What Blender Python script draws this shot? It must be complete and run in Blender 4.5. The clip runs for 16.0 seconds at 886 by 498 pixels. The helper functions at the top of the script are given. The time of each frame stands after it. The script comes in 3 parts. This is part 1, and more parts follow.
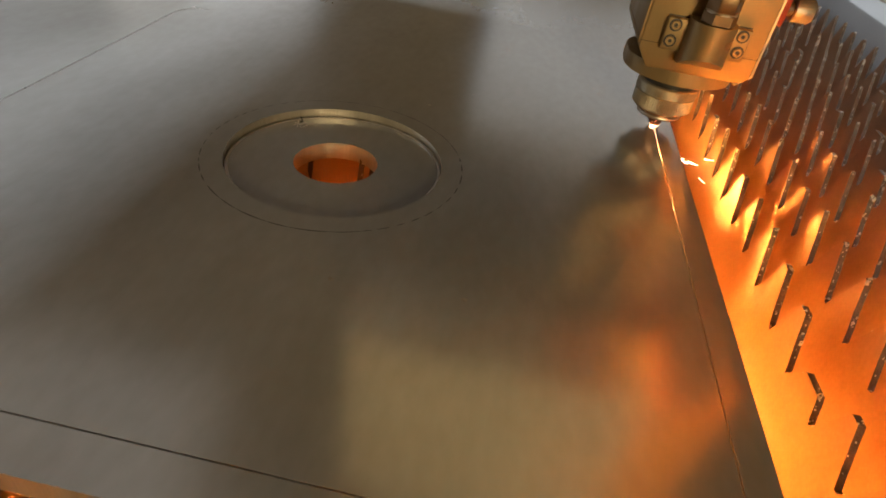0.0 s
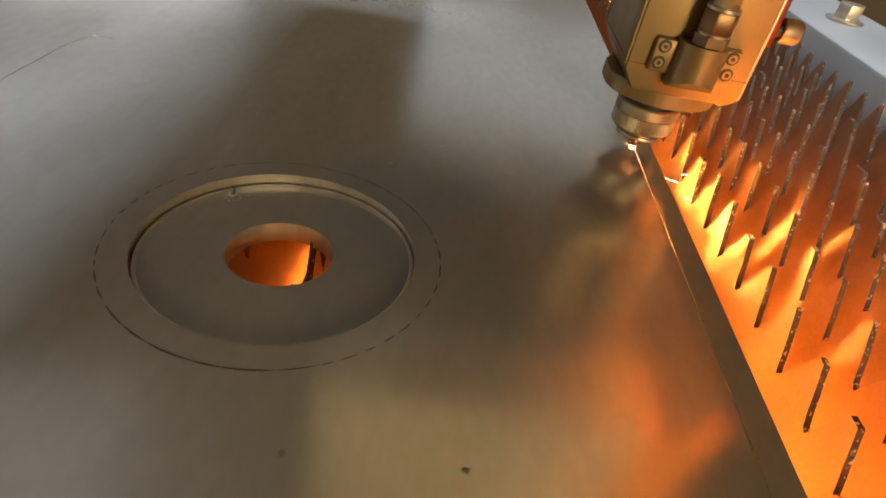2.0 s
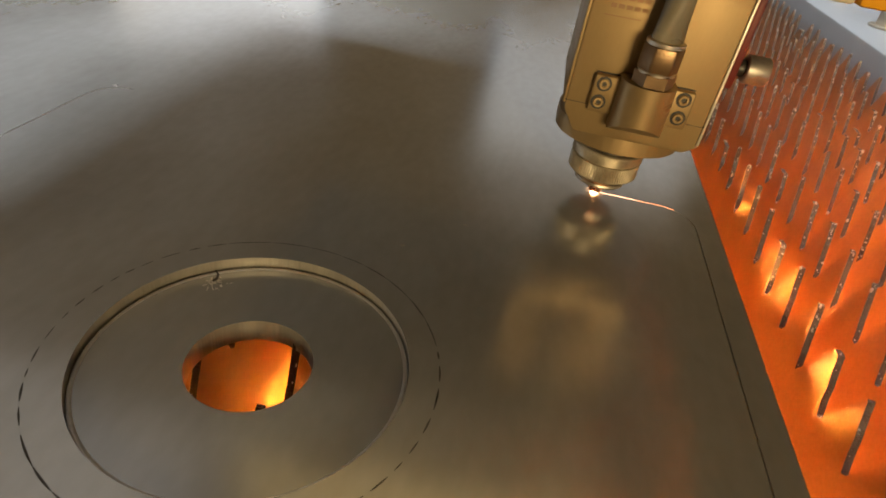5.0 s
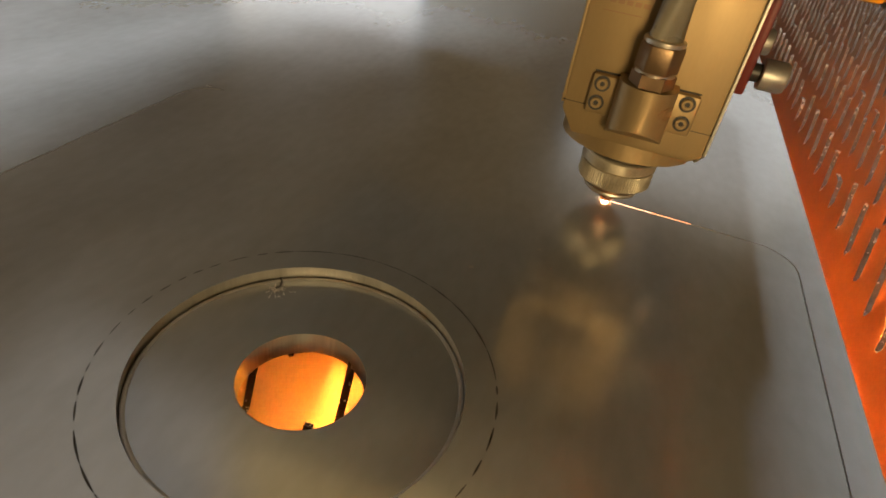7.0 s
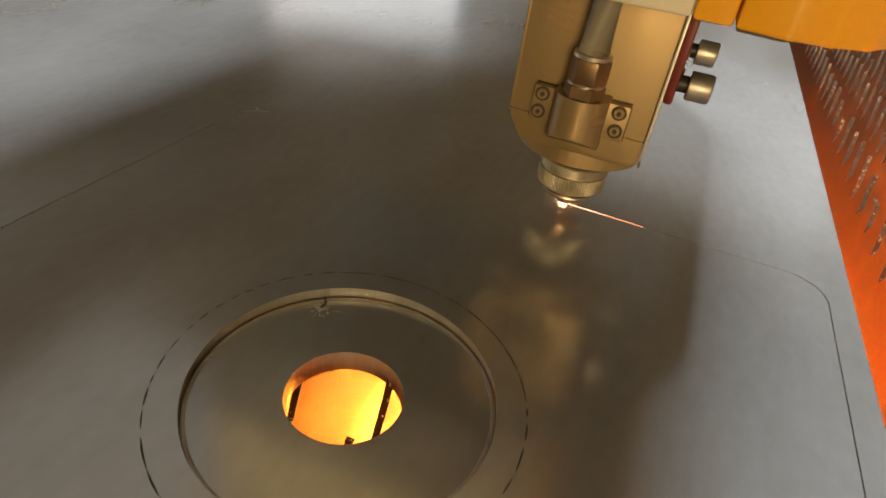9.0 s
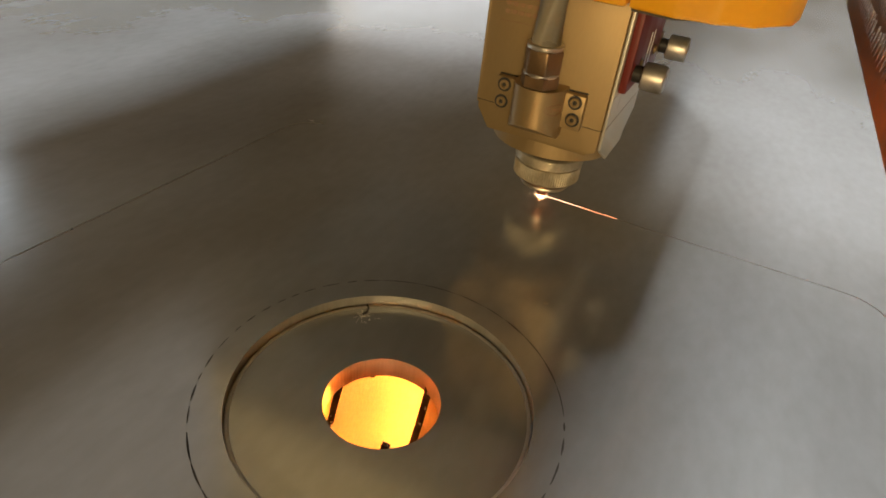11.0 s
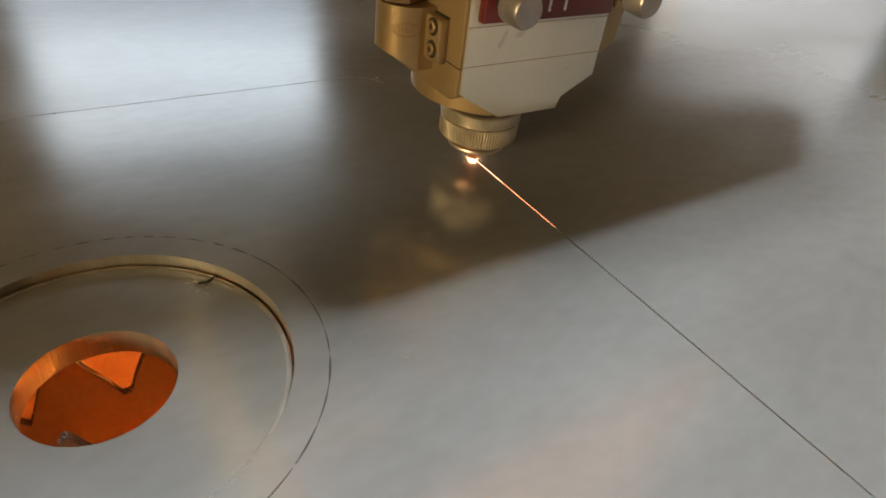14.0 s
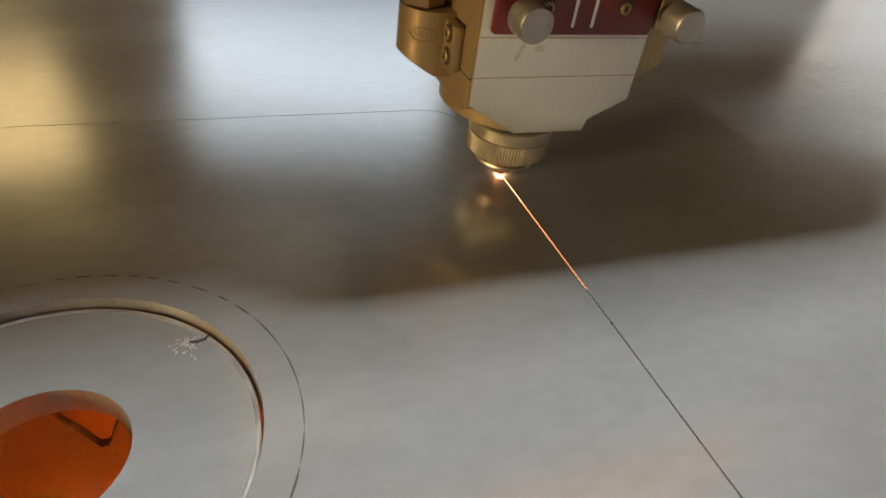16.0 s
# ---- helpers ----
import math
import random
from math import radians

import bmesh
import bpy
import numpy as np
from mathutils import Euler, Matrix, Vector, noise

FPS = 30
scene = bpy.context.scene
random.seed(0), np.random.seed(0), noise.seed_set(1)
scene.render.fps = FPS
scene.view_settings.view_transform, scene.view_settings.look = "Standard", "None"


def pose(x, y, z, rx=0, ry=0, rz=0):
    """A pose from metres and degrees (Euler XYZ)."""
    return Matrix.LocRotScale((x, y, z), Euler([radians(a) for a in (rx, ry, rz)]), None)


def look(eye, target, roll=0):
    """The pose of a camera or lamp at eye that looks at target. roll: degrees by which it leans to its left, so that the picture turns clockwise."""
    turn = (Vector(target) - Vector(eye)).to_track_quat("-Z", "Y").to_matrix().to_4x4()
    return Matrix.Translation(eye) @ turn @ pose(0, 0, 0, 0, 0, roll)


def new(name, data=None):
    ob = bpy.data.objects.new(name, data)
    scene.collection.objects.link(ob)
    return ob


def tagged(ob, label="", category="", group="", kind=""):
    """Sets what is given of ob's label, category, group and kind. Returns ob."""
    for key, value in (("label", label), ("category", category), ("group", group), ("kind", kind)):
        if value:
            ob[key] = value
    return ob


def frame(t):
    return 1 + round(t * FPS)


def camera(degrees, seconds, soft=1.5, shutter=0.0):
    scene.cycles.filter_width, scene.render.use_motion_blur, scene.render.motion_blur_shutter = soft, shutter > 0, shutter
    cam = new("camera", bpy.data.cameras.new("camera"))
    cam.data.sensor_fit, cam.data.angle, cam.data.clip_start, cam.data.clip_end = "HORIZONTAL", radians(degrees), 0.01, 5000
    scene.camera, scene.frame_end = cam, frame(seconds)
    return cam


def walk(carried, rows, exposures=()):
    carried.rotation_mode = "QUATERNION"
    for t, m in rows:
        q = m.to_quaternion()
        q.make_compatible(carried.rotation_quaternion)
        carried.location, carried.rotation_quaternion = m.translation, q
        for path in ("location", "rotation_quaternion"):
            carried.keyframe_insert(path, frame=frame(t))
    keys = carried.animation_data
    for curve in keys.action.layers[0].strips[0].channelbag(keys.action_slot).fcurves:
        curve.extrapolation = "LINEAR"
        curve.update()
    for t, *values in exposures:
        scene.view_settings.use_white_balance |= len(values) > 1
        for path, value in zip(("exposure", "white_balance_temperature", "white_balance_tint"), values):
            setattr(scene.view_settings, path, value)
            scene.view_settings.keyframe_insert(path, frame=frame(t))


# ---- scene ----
cam = camera(73.05, 16.0, soft=1.7, shutter=0.3)
PATH = [
    (0.0, pose(0.0761, -0.2387, 0.1418, 52.35, -7.18, 10.15)),
    (0.5, pose(0.0544, -0.2224, 0.1381, 51.87, -8.57, 6.21)),
    (1.0, pose(0.0476, -0.2084, 0.1365, 52.06, -9.14, 4.62)),
    (1.5, pose(0.0482, -0.1925, 0.1379, 52.54, -9.22, 4.52)),
    (2.0, pose(0.0522, -0.1731, 0.1390, 53.06, -9.20, 4.54)),
    (2.5, pose(0.0554, -0.1599, 0.1381, 53.87, -9.09, 4.86)),
    (3.0, pose(0.0522, -0.1480, 0.1387, 54.13, -8.95, 5.57)),
    (5.5, pose(0.0670, -0.1160, 0.1420, 54.48, -7.90, 13.74)),
    (6.0, pose(0.0655, -0.1101, 0.1359, 54.42, -7.64, 16.49)),
    (6.5, pose(0.0682, -0.1084, 0.1344, 54.74, -7.62, 18.37)),
    (7.0, pose(0.0658, -0.1090, 0.1399, 54.12, -7.55, 20.04)),
    (7.5, pose(0.0633, -0.1119, 0.1421, 54.60, -7.48, 21.36)),
    (8.0, pose(0.0629, -0.1123, 0.1477, 53.93, -7.25, 22.11)),
    (10.5, pose(0.0681, -0.1198, 0.1535, 55.26, -5.57, 25.98)),
    (11.0, pose(0.0685, -0.1158, 0.1524, 55.16, -5.20, 28.01)),
    (11.5, pose(0.0731, -0.1078, 0.1520, 54.52, -5.39, 31.72)),
    (12.0, pose(0.0937, -0.0853, 0.1424, 54.81, -5.59, 35.93)),
    (12.5, pose(0.1084, -0.0551, 0.1401, 53.52, -5.71, 41.89)),
    (13.0, pose(0.1177, -0.0297, 0.1347, 54.00, -5.92, 47.40)),
    (13.5, pose(0.1285, -0.0049, 0.1340, 52.90, -6.13, 53.44)),
    (14.0, pose(0.1282, 0.0107, 0.1307, 52.23, -6.23, 58.25)),
    (14.5, pose(0.1241, 0.0293, 0.1253, 51.86, -6.03, 62.49)),
    (15.0, pose(0.1160, 0.0383, 0.1273, 51.75, -6.58, 65.66)),
    (15.5, pose(0.1130, 0.0447, 0.1323, 51.60, -6.91, 68.27)),
    (16.0, pose(0.1009, 0.0476, 0.1321, 51.57, -6.93, 70.87)),
]
walk(cam, PATH, exposures=[(0.0, -0.12), (3.0, 0.14), (6.0, 0.26), (8.0, 0.16), (11.0, 0.05), (12.5, 0.14), (14.0, 0.06), (16.0, 0.05)])

# the cut: a square with rounded corners, the origin at the middle of its round disc, z = 0 the top of the plate
HALF, CORNER, KERF, THICK = 0.160, 0.0172, 0.0005, 0.0085
FEED, START = 0.0189, 0.1080
PIERCE_X = -0.1547
STRAIGHT = HALF - CORNER


def cut_at(length):
    """Place on the outline and the heading in degrees, that far along it from the middle of the right side."""
    if length < STRAIGHT:
        return HALF, length, 90.0
    q = (length - STRAIGHT) / CORNER
    if q < math.pi / 2:
        return STRAIGHT + CORNER * math.cos(q), STRAIGHT + CORNER * math.sin(q), 90 + math.degrees(q)
    return STRAIGHT - (length - STRAIGHT - CORNER * math.pi / 2), HALF, 180.0


# ---- world and light ----
world = bpy.data.worlds.new("world")
scene.world = world
world.use_nodes = True
sky = world.node_tree.nodes.new("ShaderNodeTexSky")
sky.sky_type, sky.sun_disc, sky.sun_elevation, sky.sun_rotation = "NISHITA", False, radians(40), radians(250)
world.node_tree.links.new(sky.outputs[0], world.node_tree.nodes["Background"].inputs[0])
world.node_tree.nodes["Background"].inputs[1].default_value = 0.05


def area_lamp(name, at, target, sx, sy, watts, colour):
    lamp = bpy.data.lights.new(name, "AREA")
    lamp.shape, lamp.size, lamp.size_y, lamp.energy, lamp.color = "RECTANGLE", sx, sy, watts, colour
    ob = new(name, lamp)
    ob.matrix_world = look(at, target)
    return ob


# daylight through the hall's side windows, the ceiling's lamp, and added fills
area_lamp("side_light", (-5.9, 1.1, 2.46), (0, 0, 0), 2.6, 1.2, 18, (0.82, 0.92, 1.0))
area_lamp("side_light", (-3.2, 5.9, 1.35), (0, 0, 0), 2.0, 0.9, 5.5, (1.0, 0.94, 0.88))
# lamp standing in for the bright beige wall mirrored in the plate
area_lamp("side_light", (0.75, 5.9, 2.05), (0, 0, 0), 2.2, 1.3, 5.0, (1.0, 0.91, 0.77))
# unseen fills overhead, added to brighten the plate's sheen
area_lamp("top_fill", (-0.95, 0.45, 4.15), (-0.95, 0.45, 0), 1.4, 1.8, 11, (0.94, 0.96, 1.0))
area_lamp("top_fill", (-3.0, 1.5, 4.15), (-3.0, 1.5, 0), 2.4, 2.8, 5.5, (0.96, 0.96, 0.96))
area_lamp("ceiling_light", (0.25, 0.25, 4.0), (0.25, 0.25, 0), 0.65, 0.65, 205, (0.86, 0.92, 0.98))
# unseen warm fills, added to light the head's front and warm the shade
area_lamp("warm_fill", (1.6, -4.6, 0.80), (0.05, 0, 0.1), 1.2, 0.8, 158, (1.0, 0.75, 0.38))
area_lamp("warm_fill", (-5.2, -1.5, 2.5), (0, 0, 0), 0.8, 0.8, 5, (1.0, 0.72, 0.32))


# ---- materials ----
def material(name, colour, rough=0.5, metal=0.0, vary=0.25, scale=60.0, fine=900.0, bump=0.15, stretch=(1, 1, 1), rough_vary=0.12, tint=None, depth=0.0004):
    m = bpy.data.materials.new(name)
    m.use_nodes = True
    nt = m.node_tree
    n, l = nt.nodes, nt.links
    p = n["Principled BSDF"]
    p.inputs["Metallic"].default_value = metal
    tc = n.new("ShaderNodeTexCoord")
    mp = n.new("ShaderNodeMapping")
    mp.inputs["Scale"].default_value = stretch
    l.new(tc.outputs["Object"], mp.inputs["Vector"])
    big = n.new("ShaderNodeTexNoise")
    big.inputs["Scale"].default_value, big.inputs["Detail"].default_value = scale, 5
    small = n.new("ShaderNodeTexNoise")
    small.inputs["Scale"].default_value, small.inputs["Detail"].default_value = fine, 3
    for t in (big, small):
        l.new(mp.outputs[0], t.inputs["Vector"])
    both = n.new("ShaderNodeMath")
    both.operation = "MULTIPLY_ADD"
    l.new(small.outputs["Fac"], both.inputs[0])
    both.inputs[1].default_value = 0.35
    l.new(big.outputs["Fac"], both.inputs[2])
    ramp = n.new("ShaderNodeValToRGB")
    ramp.color_ramp.elements[0].position, ramp.color_ramp.elements[1].position = 0.15, 1.0
    other = tint or [c * (1 - vary) for c in colour]
    ramp.color_ramp.elements[0].color = (*[c * (1 - vary * 0.5) for c in other], 1)
    ramp.color_ramp.elements[1].color = (*[min(1, c * (1 + vary)) for c in colour], 1)
    l.new(both.outputs[0], ramp.inputs[0])
    l.new(ramp.outputs[0], p.inputs["Base Color"])
    rr = n.new("ShaderNodeMapRange")
    rr.inputs["To Min"].default_value, rr.inputs["To Max"].default_value = max(0.03, rough - rough_vary), min(1, rough + rough_vary)
    rr.clamp = False
    rr.inputs["From Min"].default_value, rr.inputs["From Max"].default_value = 0.3, 0.7
    l.new(big.outputs["Fac"], rr.inputs["Value"])
    l.new(rr.outputs[0], p.inputs["Roughness"])
    if bump:
        b = n.new("ShaderNodeBump")
        b.inputs["Strength"].default_value, b.inputs["Distance"].default_value = bump, depth
        l.new(small.outputs["Fac"], b.inputs["Height"])
        l.new(b.outputs[0], p.inputs["Normal"])
    return m


def glowing(name, colour, strength):
    m = bpy.data.materials.new(name)
    m.use_nodes = True
    n = m.node_tree.nodes
    p = n["Principled BSDF"]
    p.inputs["Base Color"].default_value = (0.1, 0.04, 0.02, 1)
    p.inputs["Emission Color"].default_value = (*colour, 1)
    p.inputs["Emission Strength"].default_value = strength
    return m


STEEL = material("mill_steel", (0.52, 0.52, 0.51), 0.19, 0.60, 0.26, 14, 200, 0.0, (1, 0.45, 1), 0.05, (0.42, 0.405, 0.36))
CUT_FACE = material("cut_steel", (0.50, 0.47, 0.42), 0.38, 0.75, 0.25, 120, 900, 0.5, (1, 1, 0.05))
SCRIBE = material("scribed_line", (0.05, 0.045, 0.04), 0.6, 0.3, 0.3)
STAIN = material("brown_stain", (0.20, 0.18, 0.155), 0.5, 0.3, 0.4, 300, 1500)
SPATTER = material("spatter", (0.58, 0.55, 0.49), 0.4, 0.7, 0.4)
SLAT = material("slat_steel", (0.44, 0.28, 0.17), 0.55, 0.3, 0.3, 30, 500, 0.3, (1, 1, 1), 0.15, (0.30, 0.18, 0.11))
BEAD = material("slag_bead", (0.50, 0.47, 0.43), 0.32, 0.6, 0.4, 300, 1400, 0.6)
SLAG = material("slag", (0.09, 0.065, 0.05), 0.5, 0.5, 0.7, 250, 1400, 1.0, depth=0.001)
ALLOY = material("champagne_alloy", (0.33, 0.225, 0.105), 0.46, 0.6, 0.14, 40, 900, 0.08, (1, 1, 0.3))
ALLOY_GREY = material("grey_alloy", (0.62, 0.575, 0.48), 0.42, 0.55, 0.12, 30, 700, 0.08)
GRIME = material("grime", (0.52, 0.48, 0.40), 0.6, 0.3, 0.3, 200, 1200)
CHROME = material("nickel", (0.60, 0.54, 0.44), 0.38, 0.9, 0.1, 90, 900, 0.05)
WORN = material("worn_nickel", (0.52, 0.45, 0.33), 0.45, 0.75, 0.3, 140, 900, 0.15, (1, 1, 1), 0.12, (0.30, 0.24, 0.16))
KNOB = material("dull_nickel", (0.38, 0.345, 0.30), 0.42, 0.8, 0.25, 140, 900, 0.1)
BRASS = material("brass_fitting", (0.21, 0.13, 0.065), 0.42, 0.7, 0.2, 90, 900, 0.1)
COPPER = material("copper_nozzle", (0.55, 0.28, 0.16), 0.3, 1.0, 0.25, 150, 900, 0.1)
DARK = material("dark_steel", (0.05, 0.045, 0.04), 0.45, 0.6, 0.3)
RED = material("red_cover", (0.13, 0.012, 0.006), 0.50, 0.1, 0.2)
WHITE_INK = material("white_ink", (0.75, 0.73, 0.7), 0.5, 0.0, 0.1)
INK = material("brown_ink", (0.28, 0.15, 0.07), 0.6, 0.0, 0.2)
HOSE = material("grey_hose", (0.20, 0.17, 0.12), 0.35, 0.0, 0.2)
YELLOW = material("yellow_paint", (0.80, 0.36, 0.012), 0.38, 0.0, 0.10, 25, 600, 0.08)
CREAM = material("cream_paint", (0.66, 0.60, 0.46), 0.5, 0.0, 0.08)
FRAME = material("grey_paint", (0.34, 0.35, 0.36), 0.5, 0.1, 0.2, 12, 500, 0.1)
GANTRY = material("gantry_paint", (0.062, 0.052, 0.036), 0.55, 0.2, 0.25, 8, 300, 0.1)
CONCRETE = material("concrete", (0.36, 0.32, 0.25), 0.75, 0.0, 0.2, 2.5, 60, 0.3, depth=0.002)
PLASTER = material("plaster", (0.23, 0.17, 0.09), 0.85, 0.0, 0.12, 1.5, 40, 0.2, depth=0.002)
TRAY = material("scale_tray", (0.08, 0.055, 0.04), 0.8, 0.2, 0.4, 20, 300, 0.5, depth=0.002)
HOT = glowing("white_hot_metal", (1.0, 0.62, 0.32), 60)
TRAIL = glowing("glowing_cut", (1.0, 0.36, 0.16), 3.5)
TRAIL_HOT = glowing("hot_cut", (1.0, 0.50, 0.30), 5)
SPARK = glowing("orange_sparks", (1.0, 0.29, 0.033), 2200)
SPARK_JET = glowing("spark_jet", (1.0, 0.38, 0.09), 2400)


# ---- mesh helpers ----
def mesh_of(name, bm, mat, smooth=None):
    bmesh.ops.recalc_face_normals(bm, faces=bm.faces)
    me = bpy.data.meshes.new(name)
    bm.to_mesh(me)
    bm.free()
    for m in (mat if isinstance(mat, (list, tuple)) else [mat]):
        me.materials.append(m)
    if smooth is not None:
        me.shade_smooth()
        me.set_sharp_from_angle(angle=radians(smooth))
    return me


def part(name, bm, mat, parent=None, label="", smooth=35, m=None):
    ob = new(name, mesh_of(name, bm, mat, smooth))
    ob.parent = parent
    if m is not None:
        ob.matrix_basis = m
    if label:
        ob["label"] = label
    return ob


def box(x0, y0, z0, x1, y1, z1, bevel=0.0, bm=None, seg=2):
    b = bmesh.new()
    bmesh.ops.create_cube(b, size=1, matrix=Matrix.Translation(((x0 + x1) / 2, (y0 + y1) / 2, (z0 + z1) / 2)) @ Matrix.Diagonal((x1 - x0, y1 - y0, z1 - z0, 1)))
    if bevel:
        bmesh.ops.bevel(b, geom=b.edges[:], offset=bevel, segments=seg, affect="EDGES", profile=0.5)
    return joined(bm, b)


def joined(bm, b):
    if bm is None:
        return b
    me = bpy.data.meshes.new("tmp")
    b.to_mesh(me)
    b.free()
    bm.from_mesh(me)
    bpy.data.meshes.remove(me)
    return bm


def prism(points, m, height, bevel=0.0, bm=None):
    """A polygon in x, y, drawn out along z, then laid by m."""
    b = bmesh.new()
    low = [b.verts.new((x, y, 0)) for x, y in points]
    high = [b.verts.new((x, y, height)) for x, y in points]
    b.faces.new(low[::-1])
    b.faces.new(high)
    k = len(points)
    for i in range(k):
        b.faces.new((low[i], low[(i + 1) % k], high[(i + 1) % k], high[i]))
    if bevel:
        bmesh.ops.bevel(b, geom=b.edges[:], offset=bevel, segments=2, affect="EDGES", profile=0.5)
    b.transform(m)
    return joined(bm, b)


def lathe(profile, seg=48, m=None, bm=None, ridge=0.0, ridge_rows=()):
    """A profile of (radius, z) turned round z. ridge: knurls on the rows named."""
    b = bmesh.new()
    rings = []
    for j, (r, z) in enumerate(profile):
        ring = []
        for i in range(seg):
            a = 2 * math.pi * i / seg
            q = r + (ridge * (i % 2) if j in ridge_rows else 0)
            ring.append(b.verts.new((q * math.cos(a), q * math.sin(a), z)))
        rings.append(ring)
    for lo, hi in zip(rings, rings[1:]):
        for i in range(seg):
            b.faces.new((lo[i], lo[(i + 1) % seg], hi[(i + 1) % seg], hi[i]))
    b.faces.new(rings[0][::-1])
    b.faces.new(rings[-1])
    if m is not None:
        b.transform(m)
    return joined(bm, b)


def tube(points, r, seg=14, bm=None):
    b = bmesh.new()
    rings = []
    for i, p in enumerate(points):
        a, c = Vector(points[max(0, i - 1)]), Vector(points[min(len(points) - 1, i + 1)])
        q = (c - a).to_track_quat("Z", "Y")
        rings.append([b.verts.new(Vector(p) + q @ Vector((r * math.cos(2 * math.pi * k / seg), r * math.sin(2 * math.pi * k / seg), 0))) for k in range(seg)])
    for lo, hi in zip(rings, rings[1:]):
        for i in range(seg):
            b.faces.new((lo[i], lo[(i + 1) % seg], hi[(i + 1) % seg], hi[i]))
    b.faces.new(rings[0][::-1])
    b.faces.new(rings[-1])
    return joined(bm, b)


def round_square(half, r, n=10):
    pts = []
    for cx, cy, a0 in ((1, -1, -90), (1, 1, 0), (-1, 1, 90), (-1, -1, 180)):
        for i in range(n + 1):
            a = radians(a0 + 90 * i / n)
            pts.append((cx * (half - r) + r * math.cos(a), cy * (half - r) + r * math.sin(a)))
    return pts


def circle(r, n=128, cx=0.0, cy=0.0):
    return [(cx + r * math.cos(2 * math.pi * i / n), cy + r * math.sin(2 * math.pi * i / n)) for i in range(n)]


def plate(outer, holes, z0, z1):
    """A plate with holes through it; faces of the cut sides take the second material."""
    b = bmesh.new()
    loops = []
    for pts in [outer, *holes]:
        vs = [b.verts.new((x, y, z1)) for x, y in pts]
        loops.append(vs)
        for i in range(len(vs)):
            b.edges.new((vs[i], vs[(i + 1) % len(vs)]))
    bmesh.ops.triangle_fill(b, use_beauty=True, use_dissolve=False, edges=b.edges[:], normal=(0, 0, 1))
    top = b.faces[:]
    low = {}
    for vs in loops:
        for v in vs:
            low[v] = b.verts.new((v.co.x, v.co.y, z0))
    for f in top:
        b.faces.new([low[v] for v in reversed(f.verts)])
    for vs in loops:
        for i in range(len(vs)):
            a, c = vs[i], vs[(i + 1) % len(vs)]
            b.faces.new((a, c, low[c], low[a])).material_index = 1
    return b


# ---- the hall ----
def hall():
    tagged(part("floor", box(-6.2, -6.2, -1.0, 6.2, 6.2, -0.9), CONCRETE), "worn beige concrete workshop floor", "floor", kind="structure")
    tagged(part("ceiling", box(-6.2, -6.2, 4.2, 6.2, 6.2, 4.3), PLASTER), "plain grey workshop ceiling", "ceiling", kind="structure")
    tagged(part("wall_east", box(6.0, -6.2, -0.9, 6.2, 6.2, 4.2), PLASTER), "plain plastered workshop wall", "wall", kind="structure")
    tagged(part("wall_south", box(-6.0, -6.2, -0.9, 6.0, -6.0, 4.2), PLASTER), "plain plastered workshop wall", "wall", kind="structure")
    west = box(-6.2, -6.2, -0.9, -6.0, 6.2, 1.1)
    box(-6.2, -6.2, 3.4, -6.0, 6.2, 4.2, bm=west)
    box(-6.2, -6.2, 1.1, -6.0, -0.2, 3.4, bm=west)
    box(-6.2, 2.5, 1.1, -6.0, 6.2, 3.4, bm=west)
    tagged(part("wall_west", west, PLASTER), "plastered workshop wall with a wide window", "wall", kind="structure")
    north = box(-6.0, 6.0, -0.9, 6.0, 6.2, 0.7)
    box(-6.0, 6.0, 1.8, -0.4, 6.2, 4.2, bm=north)
    box(-0.4, 6.0, 2.75, 6.0, 6.2, 4.2, bm=north)
    box(1.9, 6.0, 1.8, 6.0, 6.2, 2.75, bm=north)
    box(-6.0, 6.0, 0.7, -4.3, 6.2, 1.8, bm=north)
    box(-2.1, 6.0, 0.7, -0.4, 6.2, 1.8, bm=north)
    box(-0.4, 6.0, 0.7, 6.0, 6.2, 1.4, bm=north)
    box(1.9, 6.0, 1.4, 6.0, 6.2, 1.8, bm=north)
    tagged(part("wall_north", north, PLASTER), "plastered workshop wall with a wide window", "wall", kind="structure")


hall()

# ---- the plate being cut ----
TOP, RIGHT, NEAR = 1.25, 0.1712, -0.1752
outer = [(-1.3, NEAR), (RIGHT, NEAR), (RIGHT, TOP), (-1.3, TOP)]
sheet = tagged(part("steel_sheet", plate(outer, [round_square(HALF + KERF / 2, CORNER + KERF / 2)[::-1]], -THICK, 0), [STEEL, CUT_FACE], smooth=None),
               "grey mill-finish steel sheet lying on toothed slats", "steel sheet")
piece = tagged(part("cut_part", plate(round_square(HALF - KERF / 2, CORNER - KERF / 2), [circle(0.0500, 160)[::-1]], -THICK, 0), [STEEL, CUT_FACE], smooth=None),
               "square steel blank with a large round opening, nearly cut free", "cut part")
disc = tagged(part("cut_disc", plate(circle(0.0496, 160), [circle(0.0195, 96)[::-1]], -THICK, 0), [STEEL, CUT_FACE], smooth=None),
              "loose steel disc with a round hole, tilted in its opening", "steel disc")
tilt = Vector((0.5, -0.866, 0))
disc.matrix_basis = Matrix.Translation((0.0003, -0.00052, -0.0029)) @ Matrix.Rotation(0.026, 4, Vector((0, 0, 1)).cross(tilt) * -1)


